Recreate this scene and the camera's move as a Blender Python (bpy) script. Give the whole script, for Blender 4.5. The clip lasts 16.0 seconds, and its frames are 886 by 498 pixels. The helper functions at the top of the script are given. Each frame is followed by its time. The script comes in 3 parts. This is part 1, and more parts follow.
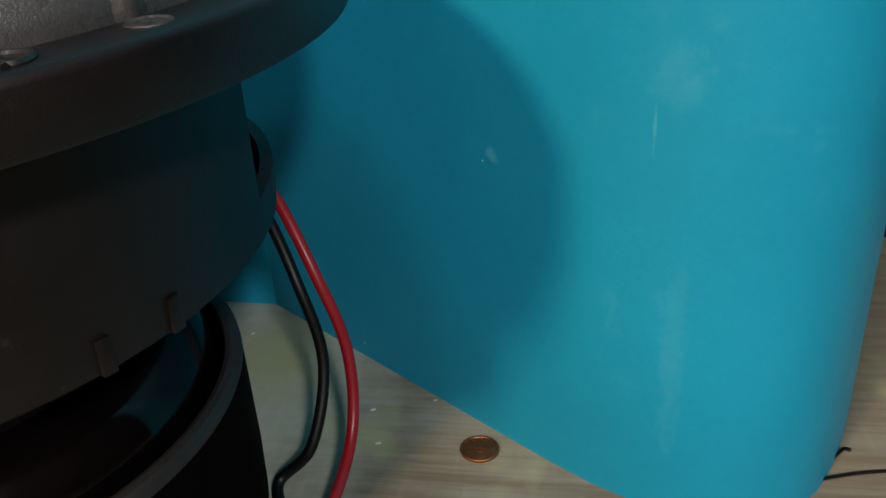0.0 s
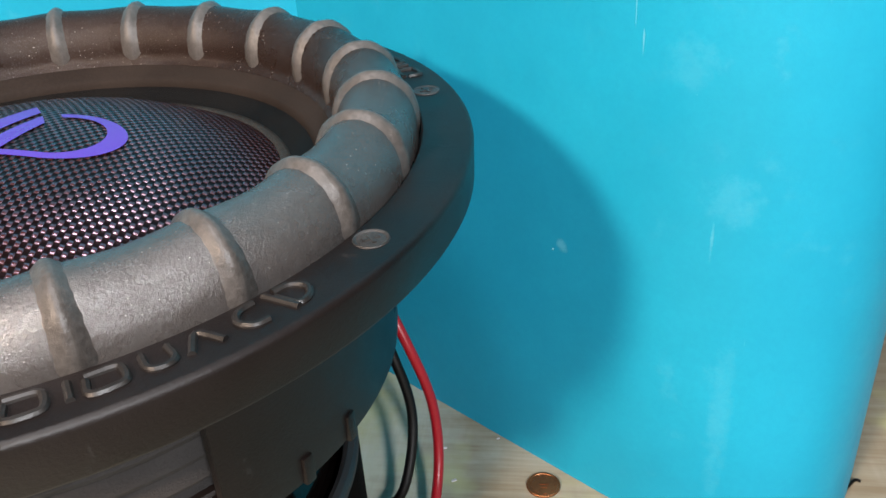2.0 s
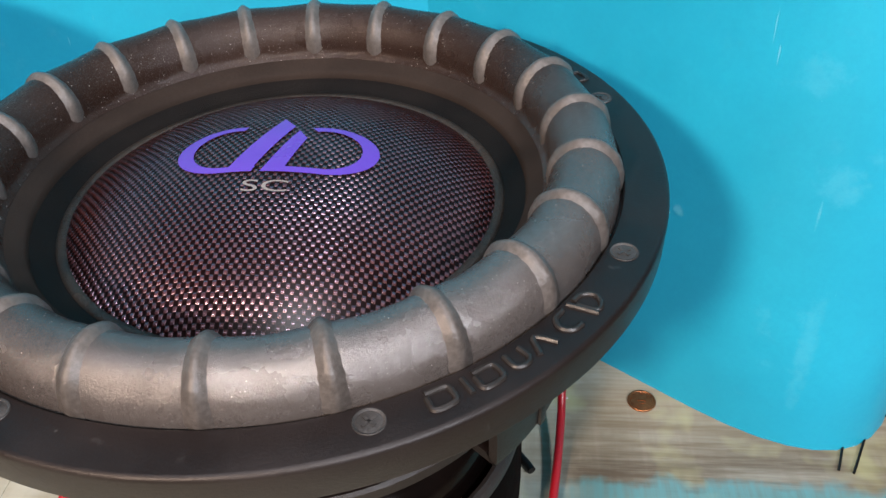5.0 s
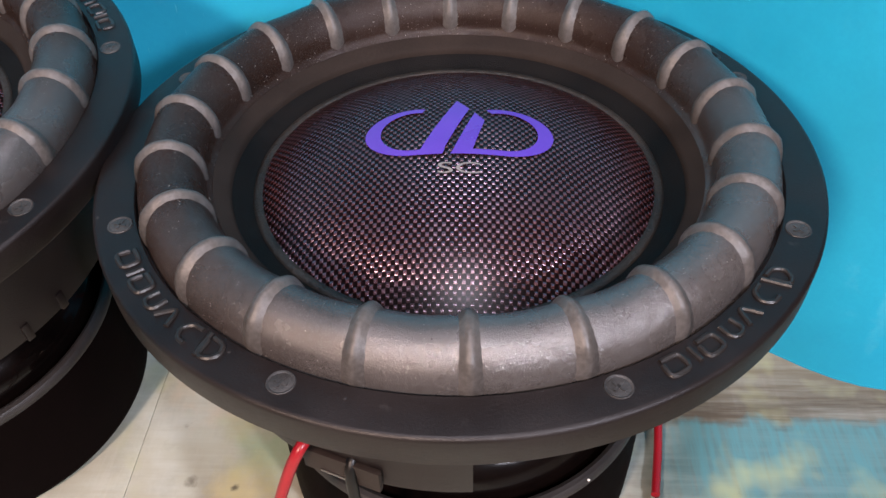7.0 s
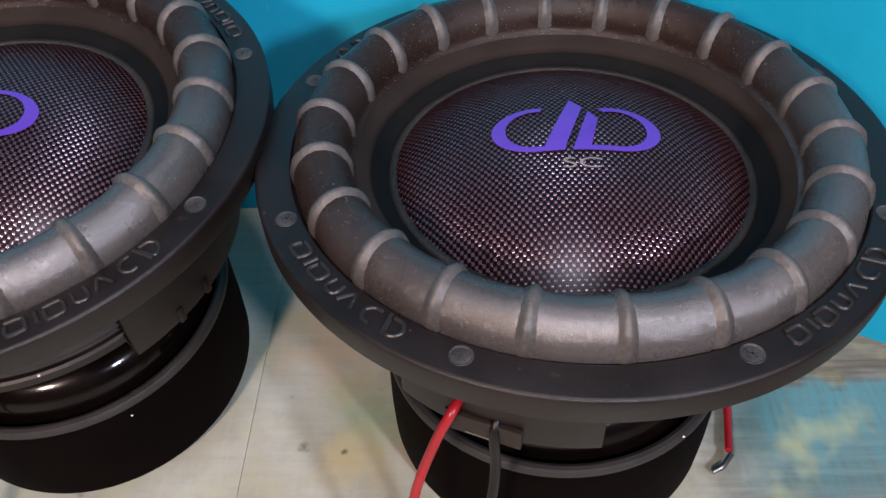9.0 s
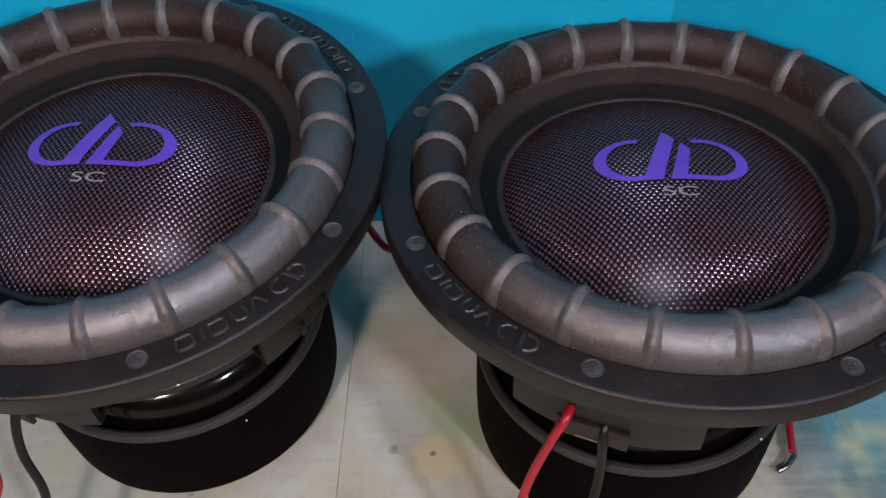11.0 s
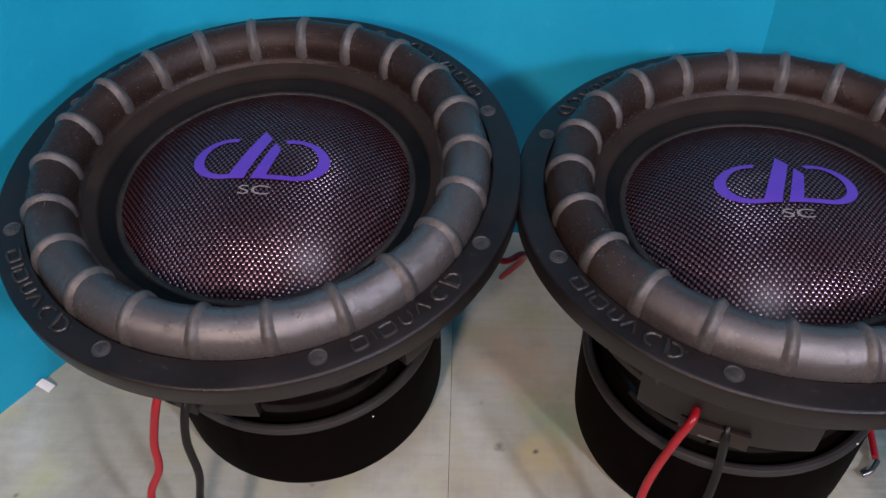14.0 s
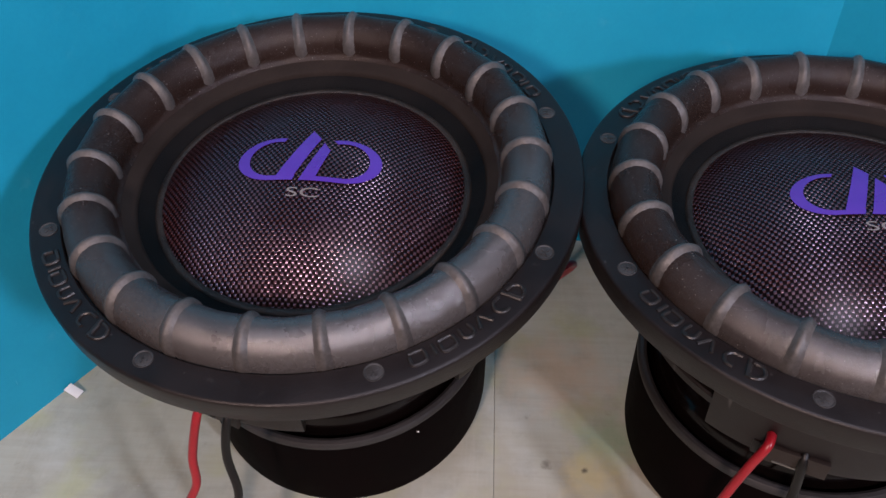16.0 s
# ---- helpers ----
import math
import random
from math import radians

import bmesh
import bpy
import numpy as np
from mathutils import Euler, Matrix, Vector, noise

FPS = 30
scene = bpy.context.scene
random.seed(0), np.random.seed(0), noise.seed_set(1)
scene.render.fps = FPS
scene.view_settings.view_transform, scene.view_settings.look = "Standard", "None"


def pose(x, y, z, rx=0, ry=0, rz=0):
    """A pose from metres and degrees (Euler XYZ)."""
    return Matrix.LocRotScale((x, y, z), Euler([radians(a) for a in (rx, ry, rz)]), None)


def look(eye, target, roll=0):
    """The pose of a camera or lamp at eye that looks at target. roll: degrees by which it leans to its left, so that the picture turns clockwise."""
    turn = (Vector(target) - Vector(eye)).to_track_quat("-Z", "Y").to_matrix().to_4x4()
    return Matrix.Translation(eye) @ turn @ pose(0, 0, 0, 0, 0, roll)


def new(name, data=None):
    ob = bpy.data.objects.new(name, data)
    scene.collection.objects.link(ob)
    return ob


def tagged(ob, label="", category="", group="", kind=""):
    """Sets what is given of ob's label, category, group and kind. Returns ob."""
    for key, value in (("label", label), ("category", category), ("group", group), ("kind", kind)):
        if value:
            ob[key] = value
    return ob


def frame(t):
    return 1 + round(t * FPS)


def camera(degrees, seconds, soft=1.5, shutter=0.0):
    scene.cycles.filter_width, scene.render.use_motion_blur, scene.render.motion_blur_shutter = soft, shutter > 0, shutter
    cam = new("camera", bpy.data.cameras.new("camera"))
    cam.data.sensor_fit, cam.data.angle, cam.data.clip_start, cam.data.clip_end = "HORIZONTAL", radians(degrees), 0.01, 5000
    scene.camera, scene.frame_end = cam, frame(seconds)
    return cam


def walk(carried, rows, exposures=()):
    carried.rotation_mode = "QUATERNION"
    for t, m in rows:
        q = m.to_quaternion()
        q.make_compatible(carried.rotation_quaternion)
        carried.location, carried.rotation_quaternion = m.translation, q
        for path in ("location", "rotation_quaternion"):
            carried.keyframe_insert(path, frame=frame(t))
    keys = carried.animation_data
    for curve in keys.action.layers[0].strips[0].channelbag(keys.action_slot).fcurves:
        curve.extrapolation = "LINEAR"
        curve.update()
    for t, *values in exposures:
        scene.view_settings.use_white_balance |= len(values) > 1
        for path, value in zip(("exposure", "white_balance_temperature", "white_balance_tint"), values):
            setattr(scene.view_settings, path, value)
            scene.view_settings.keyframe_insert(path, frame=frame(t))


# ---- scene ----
cam = camera(54.4, 16.0)
PATH = [
    (0, (0.225, -0.231, 0.264), (-0.077, 1.529, -0.636), -3.2),
    (0.5, (0.224, -0.244, 0.284), (-0.086, 1.516, -0.614), -3.6),
    (1, (0.215, -0.253, 0.302), (-0.076, 1.502, -0.612), -3.7),
    (1.5, (0.201, -0.259, 0.323), (-0.07, 1.485, -0.618), -3.7),
    (2, (0.186, -0.264, 0.339), (-0.063, 1.467, -0.632), -3.3),
    (2.5, (0.178, -0.272, 0.353), (-0.054, 1.443, -0.649), -3.1),
    (3, (0.168, -0.28, 0.371), (-0.052, 1.423, -0.654), -3.1),
    (3.5, (0.151, -0.286, 0.382), (-0.06, 1.4, -0.673), -2.5),
    (4, (0.135, -0.293, 0.394), (-0.058, 1.369, -0.702), -2.2),
    (4.2, (0.127, -0.298, 0.4), (-0.054, 1.352, -0.715), -2.4),
    (6.3, (0.042, -0.324, 0.438), (-0.054, 1.203, -0.85), -1.3),
    (6.5, (0.032, -0.326, 0.443), (-0.052, 1.198, -0.85), -1.2),
    (7, (0.007, -0.333, 0.454), (-0.064, 1.168, -0.866), -1.2),
    (7.5, (-0.012, -0.342, 0.464), (-0.074, 1.139, -0.879), -1.3),
    (8, (-0.025, -0.348, 0.472), (-0.076, 1.121, -0.884), -1.5),
    (8.5, (-0.041, -0.356, 0.483), (-0.086, 1.106, -0.881), -1.6),
    (9, (-0.058, -0.364, 0.492), (-0.101, 1.091, -0.88), -1.5),
    (9.5, (-0.07, -0.369, 0.501), (-0.109, 1.083, -0.874), -1.7),
    (9.7, (-0.077, -0.371, 0.506), (-0.118, 1.078, -0.872), -1.7),
    (12, (-0.138, -0.404, 0.544), (-0.167, 1.061, -0.817), -1.1),
    (12.5, (-0.145, -0.411, 0.552), (-0.18, 1.058, -0.805), -1.2),
    (13, (-0.157, -0.413, 0.557), (-0.207, 1.057, -0.798), -1.2),
    (13.5, (-0.172, -0.417, 0.561), (-0.236, 1.053, -0.794), -1.5),
    (14, (-0.191, -0.418, 0.563), (-0.248, 1.046, -0.799), -0.8),
    (14.5, (-0.199, -0.421, 0.562), (-0.275, 1.05, -0.792), -1.3),
    (15, (-0.212, -0.419, 0.557), (-0.291, 1.054, -0.794), -1.3),
    (15.5, (-0.222, -0.415, 0.554), (-0.296, 1.056, -0.799), -1.7),
    (16, (-0.218, -0.396, 0.546), (-0.303, 1.071, -0.81), -0.6),
]
EXPO = [(0, -0.74, 6950, 11), (0.5, -0.02, 6950, 11), (1.0, 0.26, 6950, 12), (1.5, 0.32, 6900, 13), (3.5, 0.34, 6850, 14), (5.2, 0.26, 6750, 18), (7.0, 0.12, 6550, 24),
        (9.0, -0.20, 6200, 22), (12.0, -0.68, 6020, 24), (16, -0.72, 6200, 29)]
walk(cam, [(t, look(eye, target, roll)) for t, eye, target, roll in PATH], EXPO)

# ---- light ----
world = bpy.data.worlds.new("room_air")
world.use_nodes = True
world.node_tree.nodes["Background"].inputs[0].default_value = (0.5, 0.55, 0.6, 1)
world.node_tree.nodes["Background"].inputs[1].default_value = 0.008
scene.world = world


def bulb(name, place, watts, colour, size):
    lamp = bpy.data.lights.new(name, "POINT")
    lamp.energy, lamp.color, lamp.shadow_soft_size = watts, colour, size
    ob = new(name, lamp)
    ob.location = place
    return ob


bulb("warm_bulb", (-0.56, -1.38, 1.08), 122, (1.0, 0.79, 0.62), 0.10)
bulb("cool_bulb", (0.80, -1.32, 1.10), 118, (0.86, 0.93, 1.0), 0.08)
bulb("ceiling_bulb", (0.06, -0.50, 1.78), 58, (0.90, 0.93, 1.0), 0.12)


# ---- materials ----
def material(name, colour, rough=0.5, metal=0.0, spec=0.5, coat=0.0):
    m = bpy.data.materials.new(name)
    m.use_nodes = True
    b = m.node_tree.nodes["Principled BSDF"]
    b.inputs["Base Color"].default_value = (*colour, 1)
    b.inputs["Roughness"].default_value = rough
    b.inputs["Metallic"].default_value = metal
    b.inputs["Specular IOR Level"].default_value = spec
    b.inputs["Coat Weight"].default_value = coat
    b.inputs["Coat Roughness"].default_value = 0.30
    return m


class Nodes:
    """Short hand for wiring one material."""

    def __init__(self, m):
        self.m, self.tree = m, m.node_tree
        self.bsdf = m.node_tree.nodes["Principled BSDF"]
        self.pos = self.tree.nodes.new("ShaderNodeTexCoord").outputs["Object"]

    def node(self, kind, **ins):
        n = self.tree.nodes.new(kind)
        for key, v in ins.items():
            self.set(n.inputs[key.replace("_", " ")], v)
        return n

    def set(self, socket, v):
        if isinstance(v, bpy.types.NodeSocket):
            self.tree.links.new(v, socket)
        else:
            socket.default_value = v

    def noise(self, scale, detail=4.0, rough=0.55, vec=None):
        n = self.node("ShaderNodeTexNoise", Scale=scale, Detail=detail, Roughness=rough)
        self.set(n.inputs["Vector"], vec or self.pos)
        return n.outputs["Fac"]

    def voronoi(self, scale, vec=None):
        n = self.node("ShaderNodeTexVoronoi", Scale=scale)
        self.set(n.inputs["Vector"], vec or self.pos)
        return n.outputs["Distance"]

    def ramp(self, fac, lo, hi, a=0.0, b=1.0):
        n = self.node("ShaderNodeMapRange")
        for i, v in enumerate((fac, lo, hi, a, b)):
            self.set(n.inputs[i], v)
        return n.outputs[0]

    def mix(self, fac, a, b):
        n = self.tree.nodes.new("ShaderNodeMix")
        n.data_type = "RGBA"
        self.set(n.inputs[0], fac)
        for s, v in ((n.inputs[6], a), (n.inputs[7], b)):
            self.set(s, v if isinstance(v, bpy.types.NodeSocket) else (*v, 1))
        return n.outputs[2]

    def math(self, op, a, b=0.0):
        n = self.tree.nodes.new("ShaderNodeMath")
        n.operation = op
        self.set(n.inputs[0], a)
        self.set(n.inputs[1], b)
        return n.outputs[0]

    def stretch(self, x, y, z):
        n = self.node("ShaderNodeMapping")
        self.set(n.inputs["Vector"], self.pos)
        n.inputs["Scale"].default_value = (x, y, z)
        return n.outputs[0]

    def xyz(self):
        n = self.node("ShaderNodeSeparateXYZ")
        self.set(n.inputs[0], self.pos)
        return n.outputs

    def colour(self, v):
        self.set(self.bsdf.inputs["Base Color"], v)

    def rough(self, v):
        self.set(self.bsdf.inputs["Roughness"], v)

    def bump(self, height, strength=0.3, distance=0.001):
        n = self.node("ShaderNodeBump", Strength=strength, Distance=distance)
        self.set(n.inputs["Height"], height)
        if self.bsdf.inputs["Normal"].is_linked:
            self.set(n.inputs["Normal"], self.bsdf.inputs["Normal"].links[0].from_socket)
        self.set(self.bsdf.inputs["Normal"], n.outputs[0])


def scuffed(m):
    """Thin pale scuffs and rubbed spots over a coat."""
    k = Nodes(m)
    old = k.bsdf.inputs["Base Color"].links[0].from_socket
    line = k.math("MULTIPLY", k.ramp(k.noise(46, 2, 0.5, k.stretch(3.4, 3.4, 0.5)), 0.70, 0.76), k.ramp(k.noise(19, 2), 0.50, 0.58))
    spot = k.math("MULTIPLY", k.ramp(k.noise(70, 4, 0.7), 0.66, 0.80), 0.6)
    k.colour(k.mix(k.math("MULTIPLY", k.math("MAXIMUM", line, spot), 0.55), old, (0.075, 0.070, 0.068)))
    return m


def grained(name, dark, light, rough, grain, bump, distance, spec=0.5, coat=0.0):
    """Moulded or coated surface: two colours at two scales, fine relief."""
    m = material(name, dark, rough, 0.0, spec, coat)
    k = Nodes(m)
    wide, fine = k.noise(28, 5), k.noise(grain, 4, 0.75)
    k.colour(k.mix(k.ramp(k.math("ADD", k.math("MULTIPLY", wide, 0.6), k.math("MULTIPLY", fine, 0.4)), 0.35, 0.7), dark, light))
    k.rough(k.ramp(wide, 0.3, 0.7, rough - 0.07, rough + 0.09))
    k.bump(fine, bump, distance)
    return m


cast = grained("black_powder_coat", (0.0042, 0.0022, 0.0020), (0.0105, 0.0066, 0.0060), 0.44, 900, 0.30, 0.0006, 0.40)
worn_cast = grained("worn_cast_edges", (0.0085, 0.0074, 0.0070), (0.0270, 0.0240, 0.0225), 0.40, 500, 0.3, 0.0006)
rubber = grained("surround_rubber", (0.0150, 0.0075, 0.0052), (0.0270, 0.0150, 0.0112), 0.27, 1100, 0.45, 0.0007, 0.5)
rubber.node_tree.nodes["Principled BSDF"].inputs["IOR"].default_value = 1.62
k = Nodes(rubber)
speck = k.ramp(k.noise(1700, 3, 0.7), 0.54, 0.68)
k.colour(k.mix(k.math("MULTIPLY", speck, k.ramp(k.noise(17, 3), 0.3, 0.7, 0.4, 0.95)), k.bsdf.inputs["Base Color"].links[0].from_socket, (0.066, 0.061, 0.057)))
glint = k.ramp(k.voronoi(620), 0.16, 0.06)
k.colour(k.mix(k.math("MULTIPLY", glint, k.ramp(k.noise(300, 2), 0.50, 0.60)), k.bsdf.inputs["Base Color"].links[0].from_socket, (0.42, 0.40, 0.38)))
# The roll's lamplit front is painted in: paler and glossier towards front right.
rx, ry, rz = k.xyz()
front_way = k.math("ADD", k.math("MULTIPLY", rx, 0.88), k.math("MULTIPLY", ry, 0.47))
paled = k.ramp(k.math("ADD", front_way, k.ramp(k.noise(22, 4), 0.2, 0.8, -0.03, 0.03)), -0.01, 0.115)
k.colour(k.mix(k.math("MULTIPLY", paled, k.ramp(k.noise(420, 4, 0.7), 0.3, 0.7, 0.38, 0.62)), k.bsdf.inputs["Base Color"].links[0].from_socket, (0.098, 0.094, 0.091)))
k.set(k.bsdf.inputs["Specular IOR Level"], k.ramp(paled, 0.0, 1.0, 0.15, 0.95))
scuffed(cast)
rib_rubber = grained("worn_rib_rubber", (0.036, 0.031, 0.028), (0.135, 0.124, 0.116), 0.40, 500, 0.5, 0.0006, 0.5)
ledge_rubber = grained("dusty_ledge_rubber", (0.0150, 0.0105, 0.0085), (0.0310, 0.0230, 0.0190), 0.70, 900, 0.4, 0.0006, 0.1)
rim_rubber = grained("rubbed_boot_rim", (0.013, 0.0112, 0.0112), (0.030, 0.0270, 0.0270), 0.5, 700, 0.3, 0.0006, 0.5)
boot_rubber = grained("boot_rubber", (0.0020, 0.0011, 0.0011), (0.0052, 0.0030, 0.0030), 0.60, 600, 0.3, 0.0005, 0.04)
boot_rubber.node_tree.nodes["Principled BSDF"].inputs["IOR"].default_value = 1.3
cone_black = grained("cone_black", (0.0015, 0.0010, 0.0010), (0.008, 0.006, 0.005), 0.50, 1300, 0.6, 0.0008, 0.15)
bead_glue = grained("dusty_glue", (0.004, 0.0026, 0.0020), (0.034, 0.024, 0.017), 0.45, 420, 0.9, 0.0012, 0.5)
spider_cloth = grained("spider_cloth", (0.022, 0.020, 0.019), (0.055, 0.050, 0.048), 0.8, 1400, 0.9, 0.0010, 0.3)
gloss_black = grained("gloss_black", (0.0014, 0.0010, 0.0010), (0.0045, 0.0026, 0.0022), 0.13, 300, 0.02, 0.0003, 0.25)
purple = grained("purple_foil", (0.082, 0.029, 0.34), (0.120, 0.045, 0.42), 0.32, 1200, 0.12, 0.0003, 0.6)
silver = grained("silver_print", (0.16, 0.145, 0.14), (0.22, 0.20, 0.195), 0.4, 900, 0.1, 0.0002)
screw_steel = grained("dull_screw_steel", (0.010, 0.0096, 0.0096), (0.075, 0.073, 0.072), 0.36, 700, 0.6, 0.0006, 0.4)
red_pvc = grained("red_pvc", (0.25, 0.0050, 0.011), (0.35, 0.0090, 0.016), 0.34, 500, 0.12, 0.0004)
black_pvc = grained("black_pvc", (0.0015, 0.0012, 0.0012), (0.005, 0.0042, 0.004), 0.42, 500, 0.15, 0.0004, 0.35)
tin = material("tinned_copper", (0.26, 0.25, 0.24), 0.38, 1.0)
copper = grained("worn_copper", (0.16, 0.055, 0.022), (0.33, 0.13, 0.05), 0.36, 450, 0.5, 0.0006)
copper.node_tree.nodes["Principled BSDF"].inputs["Metallic"].default_value = 0.8
white_paper = grained("white_paper", (0.78, 0.77, 0.74), (0.86, 0.85, 0.83), 0.6, 300, 0.1, 0.0003)
paper_edge = grained("torn_card_edge", (0.42, 0.40, 0.42), (0.62, 0.58, 0.58), 0.8, 300, 0.3, 0.0004)
terminal_brown = grained("terminal_board", (0.010, 0.005, 0.003), (0.022, 0.012, 0.008), 0.6, 500, 0.2, 0.0004)
dark_wood = grained("dark_red_wood", (0.025, 0.010, 0.008), (0.060, 0.024, 0.018), 0.5, 90, 0.2, 0.0010)
sub_floor = grained("dark_unseen_slab", (0.035, 0.026, 0.018), (0.070, 0.052, 0.036), 0.7, 60, 0.3, 0.0015)
plaster = grained("room_plaster", (0.030, 0.024, 0.020), (0.050, 0.040, 0.034), 0.9, 40, 0.2, 0.0020)

# Glossy woven fibre of the dust cap: staggered raised strands under lacquer.
weave = material("woven_fibre", (0.012, 0.006, 0.006), 0.30, 0.0, 0.4, 0.0)
k = Nodes(weave)
PITCH, ROWS_PITCH = 0.0034, 0.0042
wx, wy, wz = k.xyz()
sx, sy = k.math("SINE", k.math("MULTIPLY", wx, math.tau / PITCH)), k.math("SINE", k.math("MULTIPLY", wy, math.tau / ROWS_PITCH))
flat_x = k.math("MAXIMUM", k.math("MINIMUM", k.math("MULTIPLY", sx, 2.0), 1.0), -1.0)
tall = k.math("MULTIPLY", flat_x, sy)
dash = k.ramp(tall, -0.05, 0.45)
k.colour(k.mix(dash, (0.0050, 0.0014, 0.0013), k.mix(k.ramp(k.noise(9, 2), 0.3, 0.7), (0.065, 0.014, 0.010), (0.040, 0.011, 0.011))))
k.set(k.bsdf.inputs["Specular IOR Level"], k.ramp(dash, 0.0, 1.0, 0.02, 1.0))
k.bsdf.inputs["IOR"].default_value = 1.78
k.bsdf.inputs["Specular Tint"].default_value = (1.0, 0.78, 0.92, 1)
k.rough(k.ramp(k.noise(35, 4), 0.3, 0.7, 0.24, 0.30))
k.bsdf.inputs["Anisotropic"].default_value = 0.8
k.bump(tall, 0.50, 0.0008)
k.bsdf.inputs["Coat Weight"].default_value = 0.22
k.bsdf.inputs["Coat Roughness"].default_value = 0.30
k.bsdf.inputs["Coat Tint"].default_value = (0.86, 0.76, 1.0, 1)
k.bump(k.noise(1500, 2), 0.15, 0.0004)

# Turquoise card: soft clouds of wear, chalky rubs and a few scratches.
card = material("turquoise_card", (0.0, 0.36, 0.50), 0.42, 0.0, 0.24)
k = Nodes(card)
cloud, rub = k.noise(9, 6, 0.6), k.noise(55, 5, 0.7)
tone = k.mix(k.ramp(cloud, 0.3, 0.72), (0.002, 0.280, 0.430), (0.003, 0.338, 0.505))
chalk = k.math("MULTIPLY", k.ramp(rub, 0.58, 0.80), k.ramp(k.noise(14, 3), 0.50, 0.72))
tone = k.mix(k.math("MULTIPLY", chalk, 0.16), tone, (0.20, 0.56, 0.66))
tone = k.mix(k.ramp(k.noise(330, 4, 0.75), 0.35, 0.65, 0.0, 0.16), tone, (0.0, 0.225, 0.40))
scratch = k.math("MULTIPLY", k.ramp(k.noise(60, 2, 0.5, k.stretch(7, 7, 0.55)), 0.735, 0.76), k.ramp(k.noise(17, 2), 0.56, 0.63))
tone = k.mix(k.math("MULTIPLY", scratch, 0.22), tone, (0.35, 0.70, 0.78))
cx, cy, cz = k.xyz()
# Rubs and scratches; the last spot is a lamp sheen put into the colour.
for sx, sz, wide, high, amount in ((0.257, 0.185, 0.012, 0.014, 0.07), (0.251, 0.166, 0.0008, 0.010, 0.18), (0.191, 0.140, 0.003, 0.004, 0.25), (0.262, 0.075, 0.006, 0.05, 0.07), (0.238, 0.238, 0.010, 0.012, 0.06)):
    du, dv = k.math("DIVIDE", k.math("SUBTRACT", cx, sx), wide), k.math("DIVIDE", k.math("SUBTRACT", cz, sz), high)
    far = k.math("ADD", k.math("ADD", k.math("MULTIPLY", du, du), k.math("MULTIPLY", dv, dv)), k.ramp(k.noise(170, 5, 0.75), 0.25, 0.75, -0.7, 0.9))
    front = k.ramp(cy, 0.135, 0.125)
    tone = k.mix(k.math("MULTIPLY", k.math("MULTIPLY", k.ramp(far, 1.0, 0.1), front), amount), tone, (0.24, 0.60, 0.68))
fleck = k.ramp(k.voronoi(55), 0.030, 0.016)
tone = k.mix(k.math("MULTIPLY", fleck, k.ramp(k.noise(30, 2), 0.58, 0.63)), tone, (0.55, 0.80, 0.84))
k.colour(tone)
k.rough(k.ramp(rub, 0.3, 0.7, 0.38, 0.52))
k.bump(k.noise(420, 3, 0.7), 0.16, 0.0006)
k.bump(k.noise(26, 3), 0.12, 0.004)

# Worn painted boards: cream and grey-green paint over wood, stains and a teal patch.
paint = material("worn_painted_board", (0.45, 0.40, 0.32), 0.55, 0.0, 0.4)
k = Nodes(paint)
fx, fy, fz = k.xyz()
grain = k.noise(90, 5, 0.65, k.stretch(0.10, 1.6, 1))
cross = k.noise(110, 4, 0.65, k.stretch(1.6, 0.12, 1))
base = k.mix(k.ramp(k.noise(7, 5, 0.6), 0.35, 0.66), (0.405, 0.390, 0.300), (0.470, 0.500, 0.435))
base = k.mix(k.math("MULTIPLY", k.ramp(k.noise(32, 6, 0.65), 0.48, 0.72), 0.55), base, (0.27, 0.265, 0.215))
base = k.mix(k.math("MULTIPLY", k.ramp(k.noise(13, 5, 0.6, k.stretch(1, 1.3, 1)), 0.52, 0.70), 0.6), base, (0.52, 0.56, 0.52))
base = k.mix(k.ramp(grain, 0.42, 0.68, 0.0, 0.24), base, (0.30, 0.26, 0.19))
base = k.mix(k.math("MULTIPLY", k.ramp(cross, 0.50, 0.68, 0.0, 0.45), k.ramp(fx, 0.02, 0.14, 0.3, 1.0)), base, (0.58, 0.56, 0.49))
edge = k.math("ADD", fx, k.math("MULTIPLY", k.ramp(k.noise(24, 4), 0.2, 0.8, -1, 1), 0.035))
bare = k.ramp(edge, 0.085, 0.150)
base = k.mix(k.math("MULTIPLY", bare, k.ramp(grain, 0.3, 0.6, 0.60, 0.95)), base, k.mix(k.ramp(fy, 0.03, 0.08), (0.085, 0.062, 0.040), (0.205, 0.162, 0.105)))
teal_y = k.math("ADD", fy, k.math("MULTIPLY", k.ramp(k.noise(40, 4), 0.2, 0.8, -1, 1), 0.010))
teal = k.math("MULTIPLY", k.ramp(teal_y, 0.022, 0.013), k.math("MULTIPLY", k.ramp(fx, 0.10, 0.15), k.ramp(teal_y, -0.13, -0.02)))
base = k.mix(k.math("MULTIPLY", teal, k.ramp(cross, 0.30, 0.60, 0.55, 1.0)), base, (0.090, 0.240, 0.260))
green = k.math("MULTIPLY", k.ramp(k.noise(17, 3), 0.54, 0.70), 0.55)
base = k.mix(green, base, (0.42, 0.44, 0.22))
